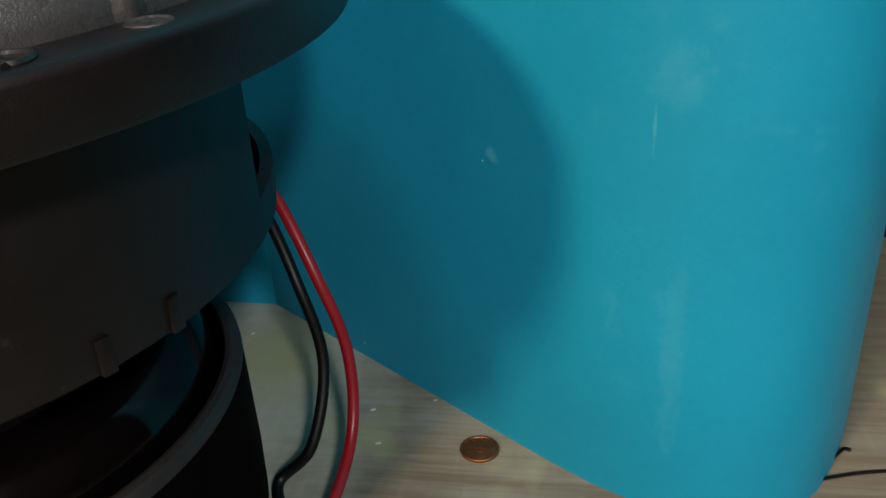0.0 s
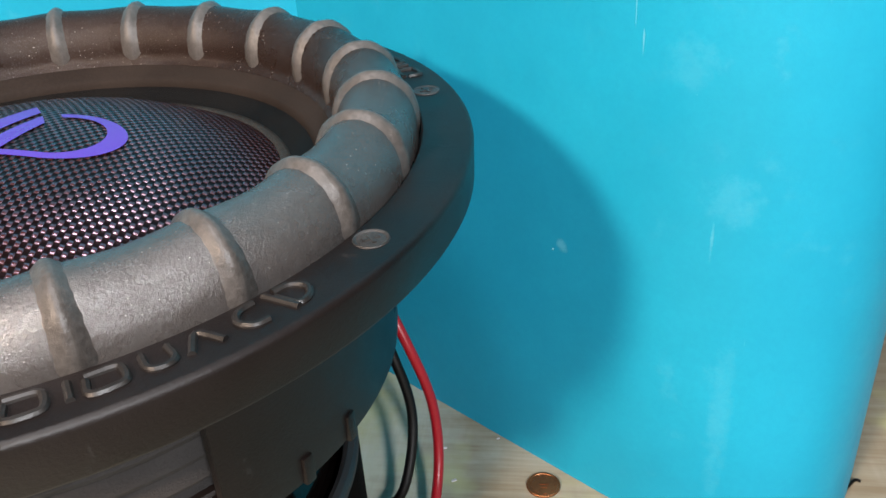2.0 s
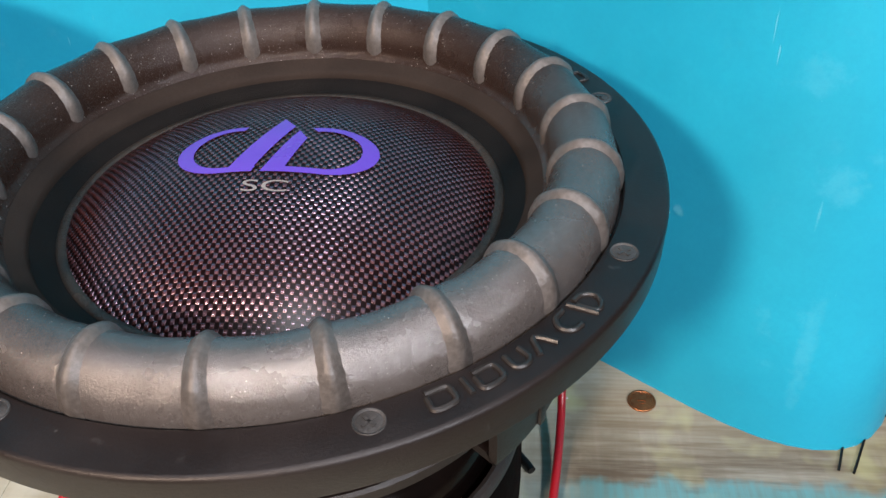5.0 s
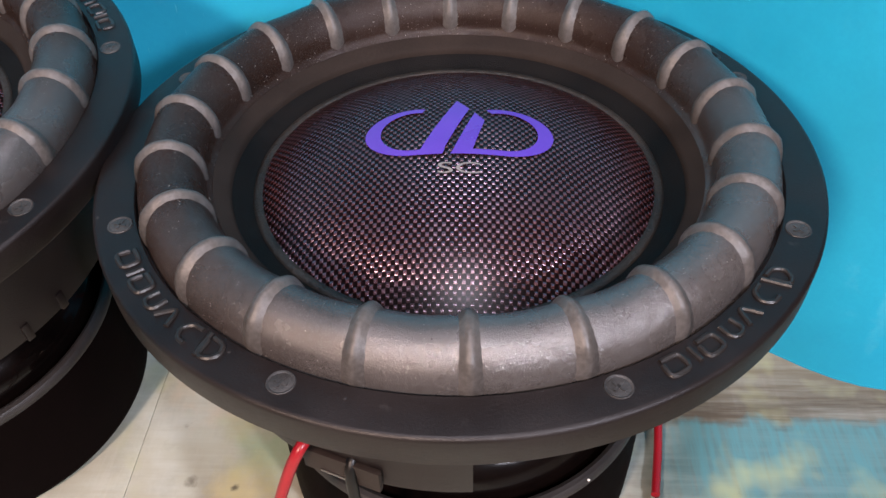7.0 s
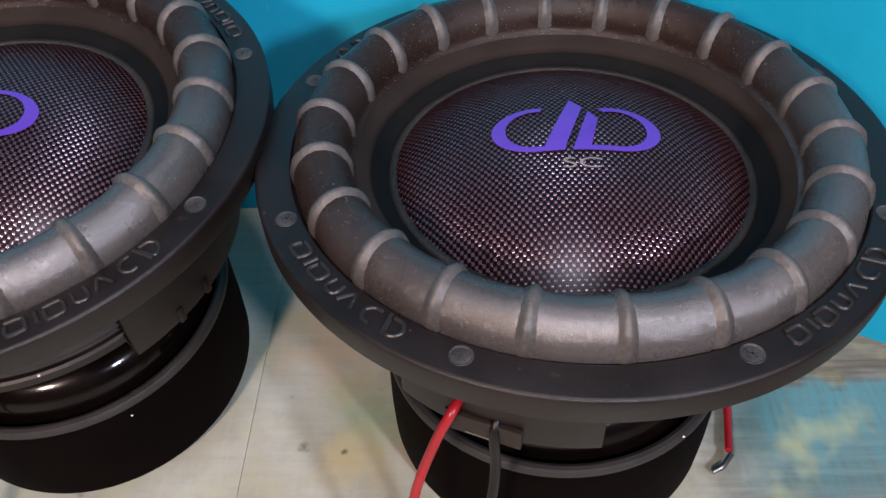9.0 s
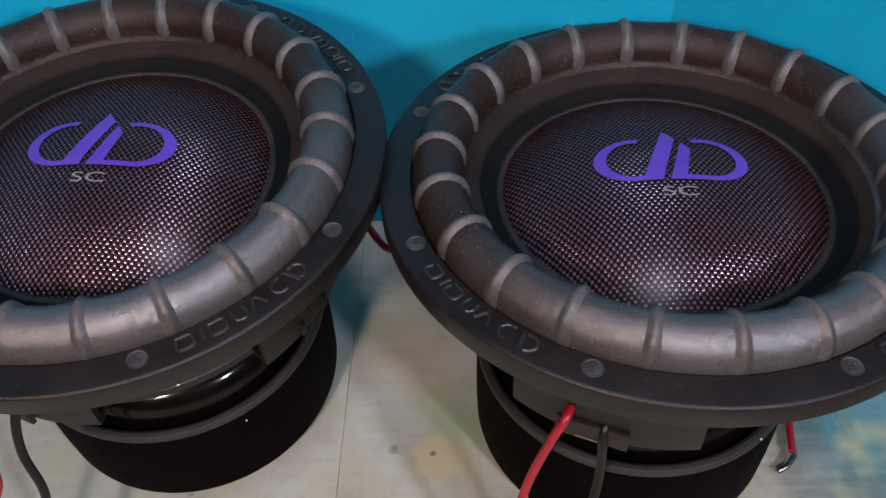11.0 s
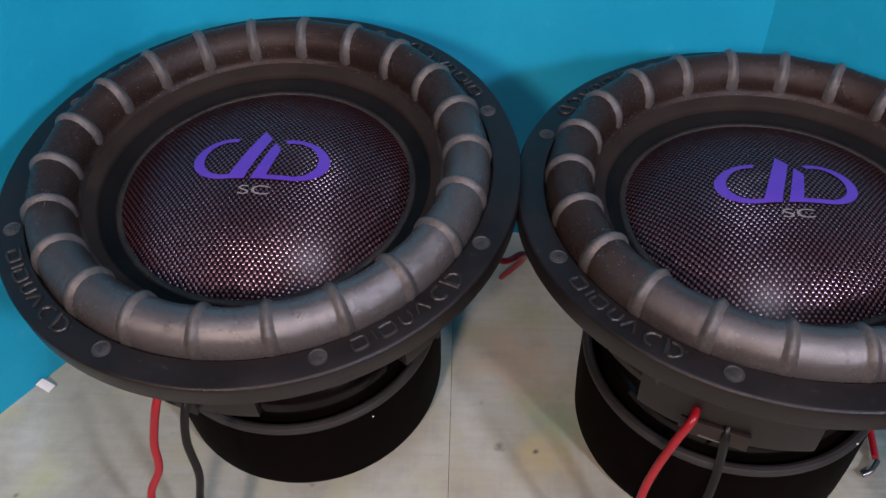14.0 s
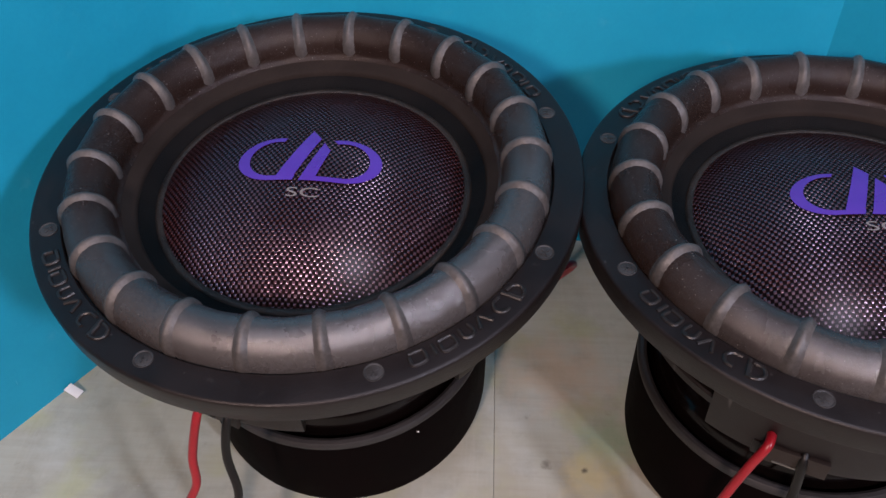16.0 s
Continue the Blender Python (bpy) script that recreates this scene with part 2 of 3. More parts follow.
for sx, sy, size, tint, amount in ((-0.117, -0.012, 0.032, (0.22, 0.40, 0.22), 0.45), (-0.132, -0.043, 0.030, (0.55, 0.45, 0.20), 0.6), (0.062, 0.150, 0.055, (0.38, 0.36, 0.14), 0.6),
                                   (-0.150, 0.050, 0.050, (0.58, 0.42, 0.27), 0.45), (-0.47, -0.09, 0.040, (0.24, 0.24, 0.21), 0.5), (-0.165, -0.035, 0.005, (0.09, 0.08, 0.06), 0.6), (-0.137, -0.039, 0.0030, (0.05, 0.04, 0.03), 0.8)):
    far = k.math("SQRT", k.math("ADD", k.math("POWER", k.math("SUBTRACT", fx, sx), 2), k.math("POWER", k.math("SUBTRACT", fy, sy), 2)))
    far = k.math("ADD", far, k.math("MULTIPLY", k.ramp(k.noise(60 if size > 0.02 else 300, 4), 0.2, 0.8, -0.5, 0.5), size))
    base = k.mix(k.math("MULTIPLY", k.ramp(far, size, size * 0.2), amount), base, tint)
stain = k.math("MULTIPLY", k.ramp(k.voronoi(34), 0.13, 0.02), k.ramp(k.noise(50, 4, 0.7), 0.50, 0.62))
base = k.mix(k.math("MULTIPLY", stain, 0.7), base, (0.12, 0.095, 0.07))
k.colour(base)
k.rough(k.ramp(k.noise(20, 4), 0.3, 0.7, 0.42, 0.62))
k.bump(grain, 0.25, 0.0008)
k.bump(cross, 0.18, 0.0006)


# ---- mesh helpers ----
def mesh_object(name, bm, mat, smooth=True):
    bmesh.ops.recalc_face_normals(bm, faces=bm.faces)
    me = bpy.data.meshes.new(name)
    bm.to_mesh(me)
    bm.free()
    me.materials.append(mat)
    if smooth:
        me.shade_smooth()
        me.set_sharp_from_angle(angle=radians(38))
    return new(name, me)


def part(name, bm, mat, parent, label="", smooth=True):
    ob = mesh_object(name, bm, mat, smooth)
    ob.parent = parent
    return tagged(ob, label)


def thing(name, label, category, group="", place=(0, 0, 0)):
    ob = new(name)
    ob.empty_display_size = 0.02
    ob.location = place
    return tagged(ob, label, category, group)


def grid(bm, rows, loop_u=False, loop_v=False):
    """Quads between rows of points."""
    vs = [[bm.verts.new(p) for p in row] for row in rows]
    nu, nv = len(vs), len(vs[0])
    for i in range(nu if loop_u else nu - 1):
        for j in range(nv if loop_v else nv - 1):
            a, b = vs[i], vs[(i + 1) % nu]
            bm.faces.new((a[j], a[(j + 1) % nv], b[(j + 1) % nv], b[j]))
    return vs


def lathe(profile, n=96, closed=False):
    bm = bmesh.new()
    rows = [[(r * math.cos(math.tau * i / n), r * math.sin(math.tau * i / n), z) for r, z in profile] for i in range(n)]
    grid(bm, rows, loop_u=True, loop_v=closed)
    bmesh.ops.remove_doubles(bm, verts=bm.verts, dist=1e-6)
    return bm


def catmull(points, steps=8):
    ps = [Vector(p) for p in points]
    ps = [ps[0] * 2 - ps[1], *ps, ps[-1] * 2 - ps[-2]]
    out = []
    for a, b, c, d in zip(ps, ps[1:], ps[2:], ps[3:]):
        for i in range(steps):
            t = i / steps
            out.append(0.5 * (2 * b + (c - a) * t + (2 * a - 5 * b + 4 * c - d) * t * t + (3 * b - 3 * c + d - a) * t**3))
    return out + [ps[-2]]


def tube(points, radius, sides=12, steps=8, bm=None):
    bm = bm or bmesh.new()
    line = catmull(points, steps)
    up, rows = Vector((0.3, 0.5, 0.8)), []
    for i, p in enumerate(line):
        way = (line[min(i + 1, len(line) - 1)] - line[max(i - 1, 0)]).normalized()
        side = way.cross(up).normalized()
        up = side.cross(way)
        rows.append([p + radius * (math.cos(a) * side + math.sin(a) * up) for a in (math.tau * j / sides for j in range(sides))])
    vs = grid(bm, rows, loop_v=True)
    bm.faces.new(vs[0])
    bm.faces.new(vs[-1])
    return bm


def box(bm, size, m=Matrix(), bevel=0.0):
    new_verts = bmesh.ops.create_cube(bm, size=1, matrix=m @ Matrix.Diagonal((*size, 1)))["verts"]
    if bevel:
        edges = list({e for v in new_verts for e in v.link_edges})
        bmesh.ops.bevel(bm, geom=edges, offset=bevel, segments=2, affect="EDGES", profile=0.6)
    return bm


def polar(r, degrees, z):
    return Vector((r * math.cos(radians(degrees)), r * math.sin(radians(degrees)), z))


# ---- the room round the corner ----
def slab(name, size, place, mat, label, category):
    bm = box(bmesh.new(), size, pose(*place))
    return tagged(mesh_object(name, bm, mat, False), label, category, kind="structure")


# Outer slab, walls and ceiling are unseen, kept dark so little light bounces back.
slab("floor", (4.4, 4.6, 0.05), (0, -0.3, -0.033), sub_floor, "worn floor of painted boards over an unseen dark slab", "floor")
slab("wall_north", (4.4, 0.1, 2.5), (0, 1.95, 1.2), plaster, "plain dim plaster wall of the room", "wall")
slab("wall_south", (4.4, 0.1, 2.5), (0, -2.55, 1.2), plaster, "plain dim plaster wall of the room", "wall")
slab("wall_east", (0.1, 4.4, 2.5), (2.15, -0.3, 1.2), plaster, "plain dim plaster wall of the room", "wall")
slab("wall_west", (0.1, 4.4, 2.5), (-2.15, -0.3, 1.2), plaster, "plain dim plaster wall of the room", "wall")
slab("ceiling", (4.4, 4.6, 0.06), (0, -0.3, 2.48), plaster, "plain plaster ceiling of the room", "ceiling")
floor = bpy.data.objects["floor"]


def board(x0, x1, y0, y1):
    bm = bmesh.new()
    box(bm, (x1 - x0, y1 - y0, 0.008), pose((x0 + x1) / 2, (y0 + y1) / 2, -0.004), 0.0004)
    return part("board", bm, paint, floor)


JOINT = -0.203
board(JOINT + 0.00012, 0.62, -0.75, 0.62)
board(-0.95, JOINT - 0.00012, -0.75, 0.62)


# ---- turquoise card standing round the loudspeakers ----
def standing_card(name, foot, height, label, thick=0.0022):
    """A card sheet that stands on a curved foot line."""
    line = [Vector((x, y, 0)) for x, y in foot]
    bm = bmesh.new()
    rows = []
    for i, p in enumerate(line):
        way = (line[min(i + 1, len(line) - 1)] - line[max(i - 1, 0)]).normalized()
        side = Vector((way.y, -way.x, 0)) * thick
        column = [p + Vector((0, 0, height * j / 24)) for j in range(25)]
        rows.append(column + [q - side for q in reversed(column)])
    vs = grid(bm, rows, loop_v=True)
    bm.faces.new(vs[0])
    bm.faces.new(vs[-1])
    return tagged(mesh_object(name, bm, card), label, "card sheet")


def bend(points, radius, steps=9):
    """Rounds the inner corners of a line of points."""
    out = [Vector(points[0])]
    for a, b, c in zip(points, points[1:], points[2:]):
        a, b, c = Vector(a), Vector(b), Vector(c)
        r1, r2 = min(radius, 0.48 * (a - b).length), min(radius, 0.48 * (c - b).length)
        p, q = b + (a - b).normalized() * r1, b + (c - b).normalized() * r2
        out += [p.lerp(b, t).lerp(b.lerp(q, t), t) for t in (i / steps for i in range(steps + 1))]
    out = out + [Vector(points[-1])]
    return [out[0]] + [a.lerp(b, j / n) for a, b in zip(out, out[1:]) for n in [max(1, int((b - a).length / 0.012))] for j in range(1, n + 1)]


K = (0.046, 0.206)
standing_card("card_sheet", bend([(-0.66, -0.165), (-0.425, 0.203), (-0.20, 0.214), K], 0.05), 0.62,
              "turquoise card sheet standing curved behind two loudspeakers")
standing_card("card_sheet", bend([(0.037, 0.2115), (0.302, 0.0110), (0.376, 0.158), (0.374, 0.37)], 0.11), 0.62,
              "turquoise card sheet with scuffs, its end bent back")

bm = box(bmesh.new(), (0.30, 0.20, 0.30), pose(0.53, 0.42, 0.16), 0.004)
crate = thing("dark_cabinet", "dark red-brown wooden cabinet standing on a plinth", "cabinet")
part("body", bm, dark_wood, crate)
part("plinth", box(bmesh.new(), (0.31, 0.21, 0.035), pose(0.53, 0.42, 0.0175), 0.002), terminal_brown, crate, "brown wooden plinth")


# ---- the loudspeakers ----
CAP_R, CAP_Z, CAP_H = 0.0922, 0.2098, 0.0275
CAP_S = (CAP_R**2 + CAP_H**2) / (2 * CAP_H)


def dome(x, y):
    return CAP_Z + CAP_H - CAP_S + math.sqrt(CAP_S**2 - x * x - y * y)


def flange_and_bowl():
    n = 192
    flange = [(0.1430, 0.2235), (0.1432, 0.2272), (0.1438, 0.2278), (0.1592, 0.2278), (0.1603, 0.2275), (0.1610, 0.2266), (0.1612, 0.2255),
              (0.1608, 0.2135), (0.1600, 0.2122), (0.1588, 0.2118), (0.1360, 0.2118), (0.1310, 0.2110), (0.1290, 0.2085), (0.1250, 0.2085), (0.1250, 0.2235)]
    bm = lathe(flange, n, closed=True)
    wall = [(0.1290, 0.2100), (0.1290, 0.2040), (0.1288, 0.1900), (0.1286, 0.1730), (0.1284, 0.1570), (0.1282, 0.1470), (0.1278, 0.1432), (0.1265, 0.1420), (0.1150, 0.1418), (0.0950, 0.1418)]

    def open_at(deg, z):
        off = (deg + 20 + 45) % 90 - 45
        return abs(off) > 23 and (0.157 if deg % 360 < 60 else 0.0) < z < 0.205

    outer, inner, thick = {}, {}, 0.0045
    for i in range(n):
        for j, (r, z) in enumerate(wall):
            outer[i, j] = bm.verts.new(polar(r, 360 * i / n, z))
            inner[i, j] = bm.verts.new(polar(r - thick, 360 * i / n, z + (0.0045 if z < 0.1425 else 0)))
    solid = {(i, j) for i in range(n) for j in range(len(wall) - 1) if not open_at(360 * (i + 0.5) / n, (wall[j][1] + wall[j + 1][1]) / 2)}
    for i, j in solid:
        k2 = (i + 1) % n
        bm.faces.new((outer[i, j], outer[k2, j], outer[k2, j + 1], outer[i, j + 1]))
        bm.faces.new((inner[i, j], inner[i, j + 1], inner[k2, j + 1], inner[k2, j]))
        for near, a, b in ((((i - 1) % n, j), (i, j), (i, j + 1)), ((k2, j), (k2, j + 1), (k2, j)), ((i, j - 1), (k2, j), (i, j)), ((i, j + 1), (i, j + 1), (k2, j + 1))):
            if near not in solid:
                bm.faces.new((outer[a], outer[b], inner[b], inner[a]))
    bmesh.ops.delete(bm, geom=[v for v in bm.verts if not v.link_faces], context="VERTS")
    return bm


RIBS, ROLL_R, ROLL_H, ROLL_C, ROLL_Z = 22, 0.0142, 0.0172, 0.1277, 0.2278


def surround():
    """The half roll, slightly pinched between its ribs, down to the inner ledge."""
    n, rows = RIBS * 8, []
    for i in range(n):
        o = (i % 8) / 8
        pinch = 0.0004 * math.cos(math.tau * o)
        row = [(0.1422, 0.2240)]
        for q in range(29):
            phi = math.pi * q / 28
            rad = ROLL_R + pinch * math.sin(phi)
            row.append((ROLL_C + rad * math.cos(phi), ROLL_Z + (rad + ROLL_H - ROLL_R) * math.sin(phi)))
        foot = 0.0006 * math.cos(math.tau * o)
        row += [(0.1134, 0.2262 + foot), (0.1128, 0.2246 + foot), (0.1120, 0.2238 + foot * 0.5), (0.1112, 0.2226)]
        rows.append([polar(r, 360 * i / n, z) for r, z in row])
    bm = bmesh.new()
    grid(bm, rows, loop_u=True)
    return bm


def cross_rib():
    """One rounded rib over the roll, thicker on the crown, with a worn uneven crest."""
    rows = []
    for q in range(-2, 31):
        phi = math.pi * q / 28
        crown = max(0.0, math.sin(phi))
        high = (0.0012 + 0.0012 * min(1.0, crown * 1.6)) * (1 + 0.05 * math.sin(q * 1.3))
        half = 0.0060 - 0.0012 * crown + 0.0002 * math.sin(q * 2.3)
        row = []
        for j in range(13):
            u = -1 + j / 6
            bell = math.cos(u * math.pi / 2) ** 1.7
            rad = ROLL_R - 0.0004 + (high + 0.0004) * bell
            row.append((ROLL_C + rad * math.cos(phi), u * half, ROLL_Z + (rad + ROLL_H - ROLL_R) * math.sin(phi)))
        rows.append(row)
    bm = bmesh.new()
    grid(bm, rows)
    return bm


def screw_head():
    """Countersunk cross head in its shallow seat."""
    bm = lathe([(0.0, 0.0001), (0.0030, 0.0001), (0.0046, 0.0000), (0.0050, -0.0001), (0.0055, 0.0002), (0.0060, 0.0003), (0.0064, -0.0003), (0.0064, -0.0012), (0.0, -0.0012)], 28)
    for turn in (20, 110):
        box(bm, (0.0062, 0.0013, 0.0006), pose(0, 0, 0.0002, 0, 0, turn))
    return bm


def stroke(path, centre, h=0.0011):
    """A rounded raised stroke on the flange; the path runs in mm along and across it."""
    line = [polar(0.1505 + v * 0.001, centre + math.degrees(u * 0.001 / 0.1505), 0.2279) for u, v in path]
    return tube(line, h, 8, 4)


LOOP = [(1.2, -3.8), (4.6, -3.2), (6.2, 0), (4.6, 3.0), (2.0, 3.4)]
BOX = [(0, -2.9), (4.6, -2.9), (5.6, -1.5), (5.6, 1.5), (4.6, 2.9), (0.2, 2.9), (0, -1.4)]
MARKS = [[(u + 29, v) for u, v in LOOP] + [(29.6, -2.0)], [(28.4, -4.4), (29.4, 0), (30.4, 4.6)], [(27.2 - u, v) for u, v in LOOP],
         [(17.4, 2.9), (14.6, -2.9), (11.8, 2.9)], [(9.6, -2.9), (9.6, 1.6), (7.6, 2.9), (5.4, 1.6), (5.4, -2.9)],
         [(u - 3.4, v) for u, v in BOX], [(-6.0, -2.9), (-6.0, 0), (-6.0, 2.9)], [(u - 15.0, v) for u, v in BOX]]


def strip(a0, a1, b0, b1, n=14, across=5):
    """Rows between two straight edges a0-a1 and b0-b1."""
    rows = []
    for i in range(n + 1):
        p, q = Vector(a0).lerp(Vector(a1), i / n), Vector(b0).lerp(Vector(b1), i / n)
        rows.append([tuple(p.lerp(q, j / across)) for j in range(across + 1)])
    return rows


def half_loop(cx, cy, outer, inner, start, end, n=40, across=5):
    rows = []
    for i in range(n + 1):
        a = radians(start + (end - start) * i / n)
        p, q = Vector((outer[0] * math.cos(a), outer[1] * math.sin(a))), Vector((inner[0] * math.cos(a), inner[1] * math.sin(a)))
        rows.append([(cx + p.lerp(q, j / across).x, cy + p.lerp(q, j / across).y) for j in range(across + 1)])
    return rows


def cap_emblem(side):
    """One half of the purple emblem: an open loop with a slanting bar."""
    if side < 0:
        pieces = [half_loop(-0.0195, -0.0015, (0.0220, 0.0175), (0.0150, 0.0142), 78, 270),
                  strip((-0.0195, -0.0190), (-0.0060, -0.0190), (-0.0195, -0.0157), (-0.0050, -0.0157), 8, 3),
                  strip((-0.0160, -0.0160), (-0.0005, 0.0230), (-0.0055, -0.0160), (0.0055, 0.0155))]
    else:
        pieces = [half_loop(0.0215, -0.0015, (0.0220, 0.0175), (0.0150, 0.0142), 112, -90),
                  strip((-0.0025, -0.0190), (0.0215, -0.0190), (-0.0010, -0.0157), (0.0215, -0.0157), 12, 3),
                  strip((-0.0012, -0.0160), (0.0080, 0.0120), (0.0072, -0.0160), (0.0125, 0.0055))]
    bm = bmesh.new()
    for rows in pieces:
        grid(bm, [[(x, y, dome(x, y) + 0.0005) for x, y in row] for row in rows])
    return bm


def cap_lettering():
    """The two letters under the emblem, laid on the cap."""
    curve = bpy.data.curves.new("letters", "FONT")
    curve.body, curve.size, curve.align_x, curve.resolution_u = "SC", 0.0092, "CENTER", 6
    ob = new("letters", curve)
    me = bpy.data.meshes.new_from_object(ob.evaluated_get(bpy.context.evaluated_depsgraph_get()))
    bpy.data.objects.remove(ob)
    bm = bmesh.new()
    bm.from_mesh(me)
    for v in bm.verts:
        x, y = v.co.x * 1.85 + 0.0015, v.co.y - 0.0305
        v.co = (x, y, dome(x, y) + 0.0005)
    return bm


MESHES = {}


def shared(key, make, mat, parent, name, label="", m=None):
    """A part whose mesh is built once and used again."""
    if key not in MESHES:
        ob = part(name, make(), mat, parent, label)
        MESHES[key] = ob.data
    else:
        ob = new(name, MESHES[key])
        ob.parent = parent
        tagged(ob, label)
    if m is not None:
        ob.matrix_basis = m
    return ob


def subwoofer(place, tilt, turn, rib_phase, label):
    root = thing("subwoofer", label, "loudspeaker", "pair of subwoofers")
    root.matrix_basis = pose(*place, *tilt, turn)
    basket = shared("basket", flange_and_bowl, cast, root, "basket", "black cast metal basket with a broad flange")
    spin = Matrix.Rotation(radians(rib_phase), 4, "Z")
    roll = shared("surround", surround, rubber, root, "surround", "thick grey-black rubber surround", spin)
    for i in range(RIBS):
        shared("rib", cross_rib, rib_rubber, roll, "cross_rib", "pale worn rubber rib", Matrix.Rotation(math.tau * i / RIBS, 4, "Z"))
    shared("ledge", lambda: lathe([(0.1150, 0.2225), (0.1143, 0.2243), (0.1110, 0.2222), (0.1070, 0.2194), (0.1054, 0.2184), (0.1046, 0.2174), (0.1042, 0.2155), (0.1040, 0.2128), (0.1046, 0.2112)], 128), ledge_rubber, root, "inner_ledge", "dusty flat rubber ledge inside the roll")
    shared("cone", lambda: lathe([(0.1048, 0.2150), (0.1015, 0.2132), (0.0985, 0.2114), (0.0955, 0.2101), (0.0935, 0.2098), (0.0918, 0.2088), (0.0880, 0.2060), (0.080, 0.202)], 128),
           cone_black, root, "cone", "matt black cone edge with dust")
    cap = shared("cap", lambda: lathe([(0.0001, CAP_Z + CAP_H)] + [(CAP_R * i / 40, dome(CAP_R * i / 40, 0)) for i in range(1, 41)], 128),
                 weave, root, "dust_cap", "glossy black woven-fibre dust cap")
    shared("bead", lambda: lathe([(0.0930 + 0.0024 * math.cos(a), 0.2099 + 0.0013 * math.sin(a)) for a in (math.tau * i / 10 for i in range(10))], 128, True),
           bead_glue, root, "adhesive_bead", "dusty brown bead of glue")
    for side in (-1, 1):
        shared(("emblem", side), lambda: cap_emblem(side), purple, cap, "emblem", "purple foil loop shape")
    shared("lettering", cap_lettering, silver, cap, "lettering", "small silver letters")
    for i in range(8):
        a = 22.5 + 45 * i
        shared("screw", screw_head, screw_steel, basket, "screw", "dull steel screw head", Matrix.Translation(polar(0.150, a, 0.2279)) @ pose(0, 0, 0, 0, 0, a + 31 * i) @ Matrix.Diagonal((0.84, 0.84, 1, 1)))
    for i, a in enumerate((45, 135, 225, 315)):
        for n, path in enumerate(MARKS):
            shared(("mark", n), lambda: stroke([((u - 10.5) * 1.45 - 3.5, v * 1.2) for u, v in path], 0), worn_cast, basket, "raised_mark", "raised stroke cast into the flange", Matrix.Rotation(radians(a), 4, "Z"))
    for i in range(8):
        a = -20 + 90 * (i // 2) + (-9.8, 0.2)[i % 2]
        shared("boss", lambda: box(bmesh.new(), (0.004, 0.0044, 0.0110), pose(0.1275, 0, 0.1478), 0.0009), cast, basket, "boss", "", Matrix.Rotation(radians(a), 4, "Z"))
    shared("landing", lambda: lathe([(0.1000, 0.1400), (0.1125, 0.1400), (0.1135, 0.1410), (0.1135, 0.1460), (0.1120, 0.1472), (0.1000, 0.1472)], 128, True), cast, basket, "landing_ring", "dusty ring under the spider")
    ripple = [(0.1215 - 0.012 * s / 60 + 0.0022 * math.sin(math.tau * s / 60 * 6), 0.2080 - 0.061 * s / 60) for s in range(61)]
    shared("spider", lambda: lathe(ripple, 128), spider_cloth, root, "spider", "grey corrugated cloth spider")
    shared("motor", lambda: lathe([(0.0001, 0.141), (0.068, 0.141), (0.070, 0.135), (0.0705, 0.1080), (0.0720, 0.1040), (0.0790, 0.1030), (0.0845, 0.1005), (0.0885, 0.0965), (0.0915, 0.0918), (0.0935, 0.0865), (0.0946, 0.0810), (0.0950, 0.0770), (0.0985, 0.060), (0.0985, 0.006), (0.0001, 0.006)], 128),
           gloss_black, root, "motor", "glossy black motor top plate")
    shared("boot", lambda: lathe([(0.0992, 0.060), (0.0992, 0.0790), (0.1015, 0.0800), (0.1042, 0.0790), (0.1052, 0.0720), (0.1052, 0.030), (0.1044, 0.006), (0.1036, 0.002), (0.1020, 0.0), (0.090, 0.0), (0.0001, 0.0)], 128),
           boot_rubber, root, "rubber_boot", "black rubber magnet boot")
    shared("rim", lambda: lathe([(0.0988, 0.0775), (0.0985, 0.0805), (0.0993, 0.0827), (0.1014, 0.0838), (0.1038, 0.0832), (0.1050, 0.0815), (0.1053, 0.0785), (0.1046, 0.0770)], 128, True),
           rim_rubber, root, "boot_rim", "rubbed grey rim of the boot")
    for spoke in (-111, 60):
        m = Matrix.Rotation(radians(spoke), 4, "Z")
        shared("terminal", lambda: box(bmesh.new(), (0.0030, 0.036, 0.013), pose(0.1292, 0, 0.1490), 0.0006), terminal_brown, root, "terminal_board", "brown terminal board", m)
        shared("clip", lambda: box(bmesh.new(), (0.0022, 0.013, 0.0016), pose(0.1304, 0, 0.1445), 0.0006), tin, root, "terminal_clip", "bright tinned terminal clip", m @ Matrix.Rotation(radians(-1.5), 4, "Z"))
    return root


def wire(parent, mat, points, radius, name, label, bare=None):
    inv = parent.matrix_basis.inverted()
    local = [inv @ Vector(p) for p in points]
    ob = part(name, tube(local, radius), mat, parent, label)
    if bare:
        part("bare_end", tube([inv @ Vector(p) for p in bare], radius * 0.75), tin, ob, "tinned bare wire end")
    return ob


right = subwoofer((0, 0, 0.0018), (1.32, -0.26), 0, -86.9, "black subwoofer with ribbed surround and purple emblem, standing on its magnet")
left = subwoofer((-0.3157, 0.0329, 0.0095), (6.59, -0.71), -2.26, -92.6, "black subwoofer with dusty ribbed surround and purple emblem, beside its twin")

